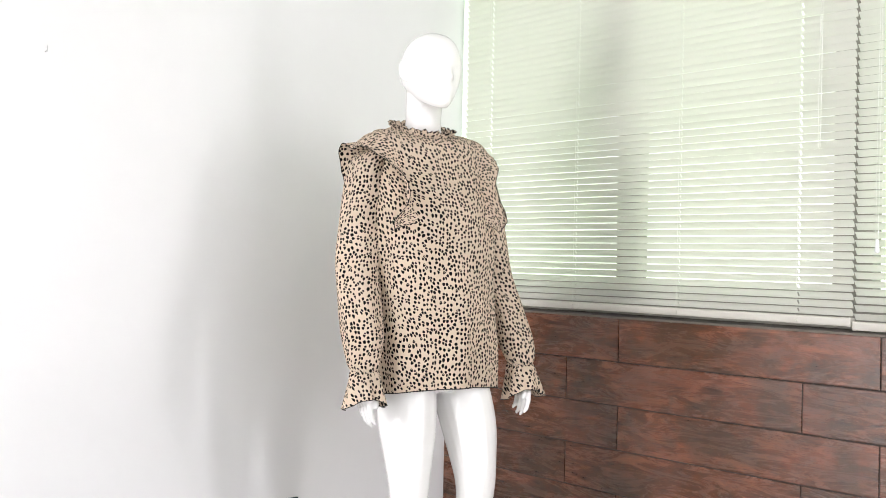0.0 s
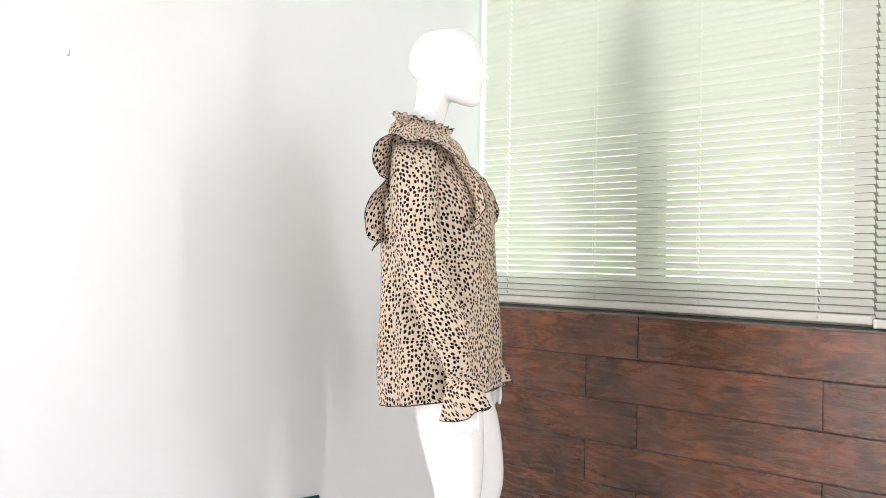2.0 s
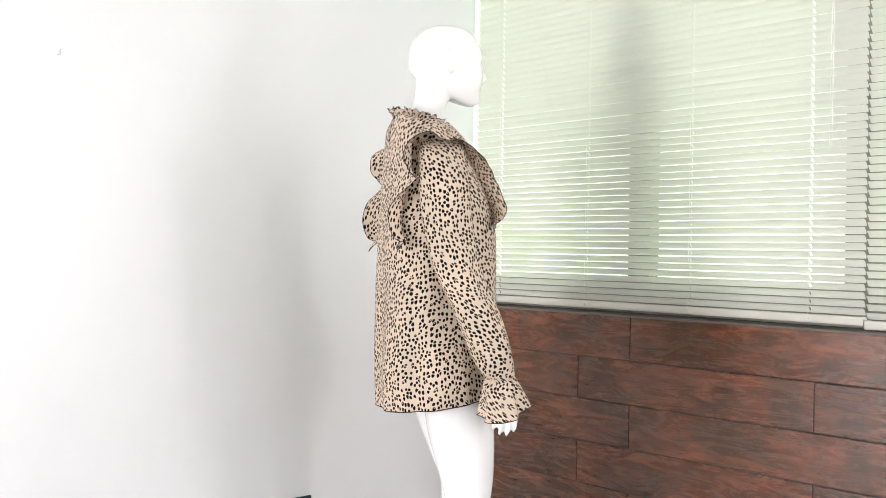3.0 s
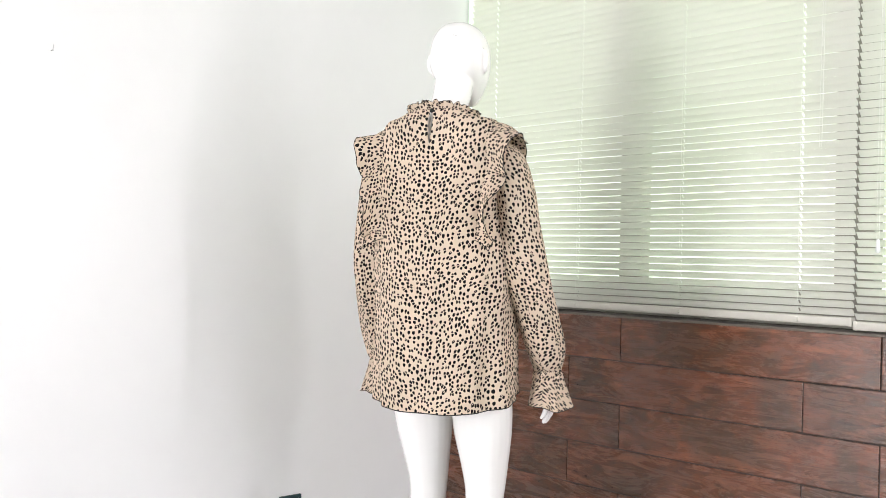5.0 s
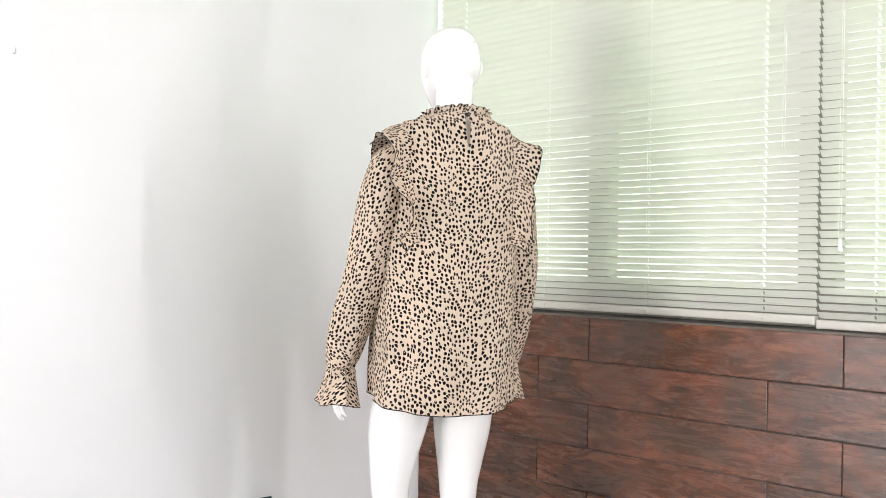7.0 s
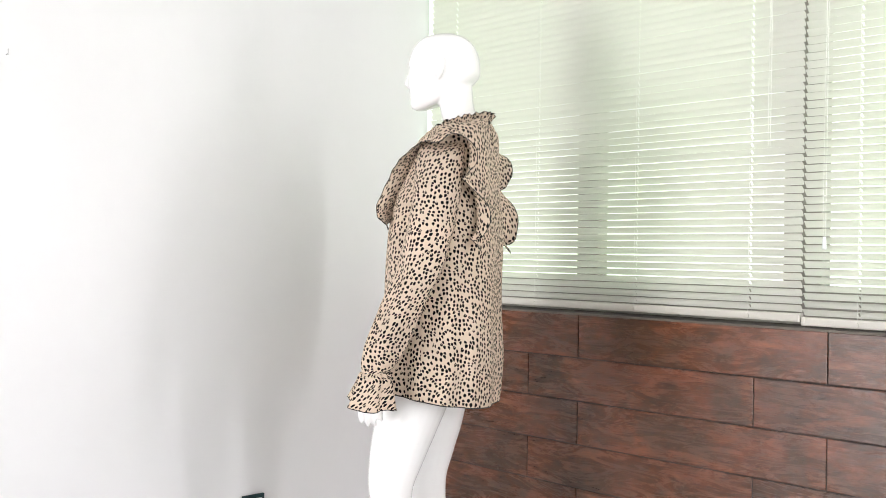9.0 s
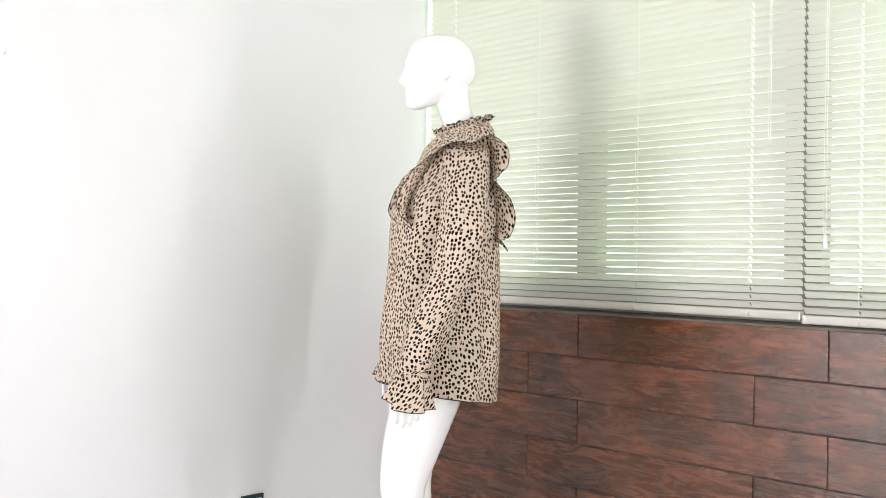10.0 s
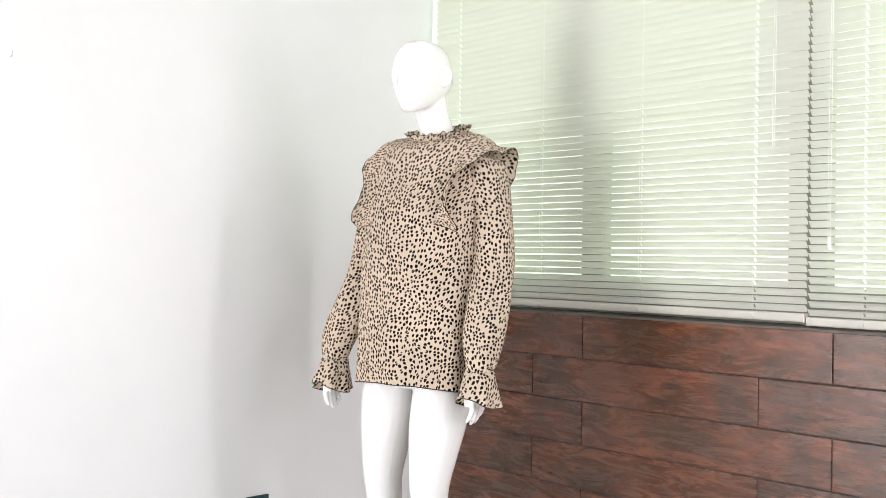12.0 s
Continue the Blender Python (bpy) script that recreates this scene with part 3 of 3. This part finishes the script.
def mannequin():
    bm = bmesh.new()
    head(bm)
    limb(bm, [(-0.016, 0.034, 1.61, 0.055, 0.054), (-0.010, 0.045, 1.54, 0.056, 0.051), (0, 0.066, 1.48, 0.058, 0.054), (0, 0.080, 1.42, 0.085, 0.062), (0, 0.075, 1.37, 0.135, 0.070)], 26, 22)
    torso = [(0, 0.070, 1.42, 0.10, 0.05), (0, 0.065, 1.38, 0.165, 0.068), (0, 0.045, 1.27, 0.165, 0.098), (0, 0.030, 1.17, 0.145, 0.100), (0, 0.015, 1.05, 0.118, 0.083),
             (0, 0.005, 0.93, 0.150, 0.095), (0, 0.000, 0.83, 0.172, 0.108), (0, -0.010, 0.74, 0.165, 0.098), (0, -0.015, 0.70, 0.13, 0.08)]
    limb(bm, torso, 34, 40)
    for s in (-1, 1):
        fwd = -0.030 if s > 0 else 0.012
        leg = [(s * 0.088, -0.010, 0.80, 0.074, 0.085), (s * 0.095, -0.028, 0.70, 0.085, 0.098), (s * 0.099, -0.046 + fwd * 0.5, 0.60, 0.082, 0.094), (s * 0.101, -0.064 + fwd * 0.8, 0.50, 0.066, 0.080),
               (s * 0.101, -0.074 + fwd, 0.42, 0.055, 0.066), (s * 0.099, -0.066 + fwd, 0.34, 0.050, 0.058), (s * 0.097, -0.045 + fwd, 0.22, 0.044, 0.052), (s * 0.096, -0.030 + fwd, 0.10, 0.032, 0.038),
               (s * 0.096, -0.030 + fwd, 0.03, 0.034, 0.045)]
        leg = [(x + 0.004 * min(1.0, max(0.0, (0.8 - z) * 5)), y, z, a, b) for x, y, z, a, b in leg]
        limb(bm, leg, 24, 40)
        foot = [(0.004 + s * 0.096, 0.02 + fwd, 0.035, 0.030, 0.028), (0.004 + s * 0.098, -0.06 + fwd, 0.032, 0.036, 0.030), (0.004 + s * 0.100, -0.13 + fwd, 0.022, 0.038, 0.020), (0.004 + s * 0.100, -0.175 + fwd, 0.014, 0.026, 0.013)]
        rings = []
        for i in range(13):
            x, y, z, a, b = spline(foot, i / 12)
            rings.append([Vector((x + a * math.cos(math.tau * k / 16), y, max(z + b * math.sin(math.tau * k / 16), 0.0))) for k in range(16)])
        add_loft(bm, rings)
        arm = [(s * 0.150, 0.060, 1.385, 0.040, 0.042), (s * 0.188, 0.055, 1.32, 0.044, 0.048), (s * 0.222, 0.045, 1.20, 0.042, 0.045), (s * 0.240, 0.025, 1.06, 0.038, 0.040),
               (s * 0.253, -0.030, 0.93, 0.034, 0.036), (s * 0.264, -0.078, 0.83, 0.028, 0.030), (s * 0.270, -0.100, 0.765, 0.023, 0.026)]
        limb(bm, arm, 18, 30)
        hand(bm, s)
    bmesh.ops.recalc_face_normals(bm, faces=bm.faces)
    ob = mesh_object("mannequin", bm, LACQUER, None, "", True)
    mod = ob.modifiers.new("skin", "REMESH")
    mod.mode, mod.voxel_size, mod.use_smooth_shade = "VOXEL", 0.0042, True
    sm = ob.modifiers.new("polish", "SMOOTH")
    sm.factor, sm.iterations = 0.5, 5
    return tagged(ob, "glossy white full-body shop mannequin, bald, standing upright", "mannequin")


figure = mannequin()


# ---- blouse ----
def cloth_grid(bm, grid, uvs):
    """Quads over a grid of points, with cloth coordinates in metres."""
    layer = bm.loops.layers.uv.new("UVMap")
    vs = [[bm.verts.new(p) for p in row] for row in grid]
    for i in range(len(vs) - 1):
        for k in range(len(vs[0]) - 1):
            f = bm.faces.new((vs[i][k], vs[i][k + 1], vs[i + 1][k + 1], vs[i + 1][k]))
            for lp, (a, b) in zip(f.loops, ((i, k), (i, k + 1), (i + 1, k + 1), (i + 1, k))):
                lp[layer].uv = uvs[a][b]
            f.smooth = True
    return bm


def lengths(grid, origin):
    """Cloth coordinates of a grid: along its rows from the middle, down its columns."""
    uvs = []
    mid = len(grid[0]) // 2
    v = [0.0] * len(grid[0])
    for i, row in enumerate(grid):
        u = [0.0] * len(row)
        for k in range(mid + 1, len(row)):
            u[k] = u[k - 1] + (row[k] - row[k - 1]).length
        for k in range(mid - 1, -1, -1):
            u[k] = u[k + 1] - (row[k] - row[k + 1]).length
        if i:
            v = [a - (p - q).length for a, p, q in zip(v, row, grid[i - 1])]
        uvs.append([(origin[0] + a, origin[1] + b) for a, b in zip(u, v)])
    return uvs


def cloth_part(name, bm, parent, label=""):
    return part(name, bm, CLOTH, parent, label, True)


def edging(points, parent, radius=0.0016):
    part("edging", add_tube(bmesh.new(), points, radius, 6), EDGING, parent, "black overlocked edge", True)


# sections of the blouse body from the neck seam to the hem: half width, half depth, centre y, height at front, at back
BODY = [(0.088, 0.070, 0.072, 1.452, 1.500), (0.125, 0.085, 0.066, 1.440, 1.478), (0.172, 0.100, 0.058, 1.416, 1.448), (0.190, 0.122, 0.040, 1.33, 1.345), (0.194, 0.148, 0.022, 1.25, 1.255), (0.197, 0.160, 0.018, 1.17, 1.17),
        (0.200, 0.164, 0.016, 1.06, 1.05), (0.199, 0.168, 0.014, 0.95, 0.93), (0.202, 0.175, 0.012, 0.83, 0.79), (0.205, 0.170, 0.010, 0.718, 0.664)]


def body_point(theta, v):
    """theta 0 at the front centre, 90 degrees at the wearer's left side; v from neck to hem."""
    a, b, cy, zf, zb = spline(BODY, v)
    s, c = math.sin(theta), math.cos(theta)
    p = (2.5 if c > 0 else 2.5 + (1.0 - 0.9 * v * v) * min(-c * 4, 1.0)) - 0.3 * v
    x = a * math.copysign(abs(s) ** (2 / p), s)
    y = -b * math.copysign(abs(c) ** (2 / p), c)
    if y > 0:
        y *= 1 - 0.04 * v * v
    amp = max(v - 0.35, 0) ** 1.3
    fold = amp * (0.013 * math.sin(7 * theta + 0.6 + 0.8 * v) + 0.007 * math.sin(13 * theta + 2.1 - 1.1 * v) + 0.004 * math.sin(3 * theta + 5 * v))
    fold += 0.0025 * math.sin(5 * theta + 17 * v) * min(v * 3, 1)
    k = 1 + fold / 0.19
    f = (1 + c) / 2
    z = zb + (zf - zb) * f
    if v < 0.3:
        # shoulders drop away from the neck, highest along the side seam
        z += 0.022 * (1 - abs(c)) * min(v * 6, 1) * min((0.3 - v) * 8, 1)
    return Vector((x * k, cy + y * k, z))


def on_body(x, z, back):
    """The depth of the blouse's surface at that place on its front or back."""
    best = None
    for i in range(60):
        for k in range(46):
            q = body_point(radians(2 * k + (90 if back else 0)), i / 59)
            e = abs(q.x - x) + abs(q.z - z)
            if best is None or e < best[0]:
                best = (e, q.y)
    return best[1]


def ruffle_grid(s, n=200, m=14):
    """A gathered frill from the chest over the shoulder to the back: a flat cap on the shoulder, cascading folds below it."""
    seam = [(0.120, -0.13, 1.19), (0.128, -0.125, 1.25), (0.138, -0.10, 1.345), (0.149, -0.030, 1.434), (0.156, 0.055, 1.468), (0.163, 0.125, 1.428), (0.161, 0.165, 1.34), (0.151, 0.185, 1.24), (0.140, 0.19, 1.135)]
    seam = [(x, on_body(x, z, y > 0.05) + (0.002 if y > 0.05 else -0.002) if k != 4 else y, z) for k, (x, y, z) in enumerate(seam)]
    # which way the body faces along the seam, and how wide the frill is
    face = [(0.45, -0.90, 0.05), (0.42, -0.88, 0.15), (0.35, -0.80, 0.45), (0.25, -0.35, 0.85), (0.22, 0.05, 0.95), (0.30, 0.50, 0.80), (0.40, 0.88, 0.25), (0.42, 0.90, 0.05), (0.42, 0.90, 0.0)]
    wide = [0.074, 0.070, 0.064, 0.088, 0.118, 0.094, 0.068, 0.068, 0.060]
    # how far the rim swings from lying flat (0) to standing off the body (90) and over towards the middle (beyond)
    swing = [-2, 4, 26, 66, 108, 104, 60, 14, -10, -26, -34, -37, -35, -24, 30, 72, 40, 8, 56, 106, 62, 12, 56]
    if s < 0:
        swing = [2, 0, 20, 60, 110, 106, 66, 18, -10, -26, -34, -37, -35, -24, 22, 66, 48, 6, 48, 100, 72, 16, 50]
    grid = [[] for j in range(m + 1)]
    for i in range(n + 1):
        t = i / n
        a = Vector(spline(seam, t))
        al = (Vector(spline(seam, min(t + 0.012, 1))) - Vector(spline(seam, max(t - 0.012, 0)))).normalized()
        nrm = Vector(spline(face, t))
        nrm = (nrm - al * nrm.dot(al)).normalized()
        lat = al.cross(nrm)
        if lat.x < 0:
            lat = -lat
        w = spline([(q,) for q in wide], t)[0]
        rim = radians(spline([(q,) for q in swing], t)[0])
        lean = radians(spline([(q,) for q in swing], min(t + 0.02, 1.0))[0] - spline([(q,) for q in swing], max(t - 0.02, 0.0))[0])
        side = min(abs(2 * t - 1) * 1.6, 1.0)
        root = radians(12 + 26 * side)
        p = a - lat * 0.006 - nrm * 0.004
        for j in range(m + 1):
            v = j / m
            if j:
                phi = root + (rim - root) * min(v * 1.35, 1.0)
                p = p + (lat * math.cos(phi) + nrm * math.sin(phi)) * (w / m)
            crimp = 0.0022 * v * math.sin(t * 150 + 3 * s) * (1 - v * 0.5)
            q = p + al * (-0.022 * v * lean * side) + nrm * crimp + Vector((0, 0, -(0.008 + 0.030 * max(math.sin(rim), 0.0)) * v * v * side))
            grid[j].append(Vector((q.x * s, q.y, q.z)))
    return grid


def sleeve_rows(s):
    return [(s * 0.150, 0.060, 1.425, 0.038, 0.058), (s * 0.180, 0.058, 1.385, 0.055, 0.066), (s * 0.203, 0.052, 1.30, 0.061, 0.067), (s * 0.220, 0.042, 1.18, 0.063, 0.066), (s * 0.237, 0.020, 1.06, 0.063, 0.064),
            (s * 0.251, -0.026, 0.955, 0.061, 0.062), (s * 0.261, -0.066, 0.86, 0.058, 0.058), (s * 0.266, -0.088, 0.798, 0.046, 0.047), (s * 0.267, -0.096, 0.774, 0.035, 0.036)]


def sleeve_grid(s, n=56, m=60):
    rows = sleeve_rows(s)
    grid = []
    for i in range(m + 1):
        v = i / m
        x, y, z, a, b = spline(rows, v)
        row = []
        for k in range(n + 1):
            t = math.tau * k / n
            fold = 0.05 * math.sin(5 * t + 9 * v + s) * min(v * 2, 1) + 0.035 * math.sin(3 * t - 14 * v)
            pleat = 0.10 * math.exp(-((v - 1) / 0.07) ** 2) * math.sin(15 * t)
            r = 1 + fold * (1 - 0.6 * max(0, (v - 0.9) * 10)) + pleat
            row.append(Vector((x + a * r * math.sin(t), y + b * r * math.cos(t), z + 0.05 * math.sin(t) * s * -0.3 * (1 - v))))
        grid.append(row)
    return grid


def cuff_grid(s, n=64, m=14):
    grid = []
    for i in range(m + 1):
        v = i / m
        x, y, z = s * (0.267 + 0.004 * v), -0.096 - 0.010 * v, 0.774 - 0.094 * v
        a, b = 0.037 + 0.020 * v ** 0.8, 0.038 + 0.026 * v ** 0.6
        row = []
        for k in range(n + 1):
            t = math.tau * k / n
            r = 1 + 0.10 * math.exp(-(v / 0.2) ** 2) * math.sin(15 * t) + 0.15 * v * math.sin(6 * t + s * 0.9) + 0.05 * v * math.sin(11 * t + 2)
            row.append(Vector((x + a * r * math.sin(t), y + b * r * math.cos(t), z + 0.010 * v * math.sin(2 * t + 1) - 0.014 * v * math.cos(t))))
        grid.append(row)
    return grid


def collar_grid(n=160, m=6):
    grid = []
    for j in range(m + 1):
        v = j / m
        row = []
        for i in range(n + 1):
            t = math.tau * i / n + math.pi
            s, c = math.sin(t), math.cos(t)
            f = (1 + c) / 2
            flare = 0.004 + 0.014 * (1 - v) + (1 - v) * (0.004 * math.sin(23 * t + math.sin(3 * t)) + 0.004 * math.sin(37 * t + 1) + 0.003 * math.sin(11 * t))
            if v > 0.6:
                flare += 0.002 * math.sin(30 * t)
            x, y = (0.086 + flare) * s, -(0.068 + flare) * c
            z = 1.498 + (1.450 - 1.498) * f + 0.024 * (1 - v) - 0.006 + (0.0025 * math.sin(19 * t + 2) + 0.0025 * math.sin(31 * t)) * (1 - v)
            row.append(Vector((x, 0.072 + y, z)))
        grid.append(row)
    return grid[::-1]


def blouse():
    root = tagged(new("blouse"), "sand-coloured chiffon blouse with black flecks and frilled shoulders, on a mannequin", "blouse")
    n, m = 72, 64
    for name, start in (("front_panel", -90), ("back_panel", 90)):
        grid = []
        for i in range(m + 1):
            grid.append([body_point(radians(start + 180 * k / n), i / m) for k in range(n + 1)])
        uvs = lengths(grid, (0.0, 0.0) if name == "front_panel" else (2.0, 0.37))
        if name == "back_panel":
            # keyhole opening below the collar button
            for i in range(1, 19):
                half = 0.0015 + 0.0055 * math.sin(math.pi * ((i - 1) / 17) ** 1.5) if i < 18 else 0.0008
                for k, sg in ((n // 2 - 1, 1), (n // 2 + 1, -1)):
                    grid[i][k].x = sg * half
                    uvs[i][k] = (uvs[i][n // 2][0] - sg * half, uvs[i][k][1])
        bm = cloth_grid(bmesh.new(), grid, uvs)
        if name == "back_panel":
            bm.faces.ensure_lookup_table()
            gone = [bm.faces[i * n + k] for i in range(1, 18) for k in (n // 2 - 1, n // 2)]
            bmesh.ops.delete(bm, geom=gone, context="FACES")
        panel = cloth_part(name, bm, root)
        edging(grid[-1], panel)
    for s in (-1, 1):
        g = sleeve_grid(s)
        sleeve = cloth_part("sleeve", cloth_grid(bmesh.new(), g, lengths(g, (5.0 + s, 0.2))), root, "full sleeve gathered at the wrist")
        g = cuff_grid(s)
        cuff = cloth_part("cuff_frill", cloth_grid(bmesh.new(), g, lengths(g, (8.0 + s, 0.5))), root, "flared frilled cuff with a black edge")
        edging(g[-1], cuff, 0.0013)
        g = ruffle_grid(s)
        rim = [r[0] for r in g] + g[-1] + [r[-1] for r in g[::-1]]
        frill = cloth_part("shoulder_frill", cloth_grid(bmesh.new(), g, [[(11.0 + s + 0.92 * i / (len(r) - 1), 0.1 - 0.095 * j / (len(g) - 1)) for i in range(len(r))] for j, r in enumerate(g)]), root, "gathered shoulder frill with a black edge")
        edging(rim, frill, 0.0011)
    g = collar_grid()
    collar = cloth_part("collar_frill", cloth_grid(bmesh.new(), g, [[(14.0 + 0.75 * i / (len(r) - 1), 0.7 + 0.036 * j / (len(g) - 1)) for i in range(len(r))] for j, r in enumerate(g)]), root, "small gathered stand collar")
    edging(g[-1] if g[-1][0].z > g[0][0].z else g[0], collar, 0.0007)
    bm = bmesh.new()
    bmesh.ops.create_uvsphere(bm, u_segments=14, v_segments=10, radius=1.0, matrix=Matrix.Translation((0.0, 0.147, 1.490)) @ Matrix.Diagonal((0.0065, 0.004, 0.0065, 1)))
    part("button", bm, BUTTON, root, "small black button at the nape", True)
    return root


garment = blouse()
dado()


# ---- what moves: the mannequin turns slowly, its blouse with it ----
# the turntable's axle with its slight wobble: seconds, x, y, and the figure's heading in degrees
TURN = [
    (0.0, 0.814, -0.743, 79.1), (0.5, 0.819, -0.736, 91.6), (1.0, 0.819, -0.740, 104.3), (1.5, 0.818, -0.745, 116.6), (2.0, 0.824, -0.745, 128.5),
    (2.5, 0.827, -0.749, 140.4), (3.0, 0.828, -0.743, 153.0), (5.0, 0.818, -0.743, 201.9), (5.5, 0.822, -0.751, 214.3), (6.0, 0.821, -0.744, 227.1),
    (6.5, 0.818, -0.740, 239.4), (7.0, 0.822, -0.746, 251.9), (9.0, 0.823, -0.753, 299.7), (9.5, 0.823, -0.753, 311.4), (10.0, 0.824, -0.751, 323.2),
    (10.5, 0.819, -0.740, 335.0), (11.0, 0.811, -0.744, 347.0), (11.5, 0.811, -0.745, 359.4), (12.0, 0.812, -0.742, 372.5),
]


def motions():
    # the figure stands a little behind the axle
    stand = Matrix.Translation((-0.024, 0.082, 0.0))
    for thing in (figure, garment):
        walk(thing, [(t, pose(x, y, 0, 0, 0, heading) @ stand) for t, x, y, heading in TURN])


motions()
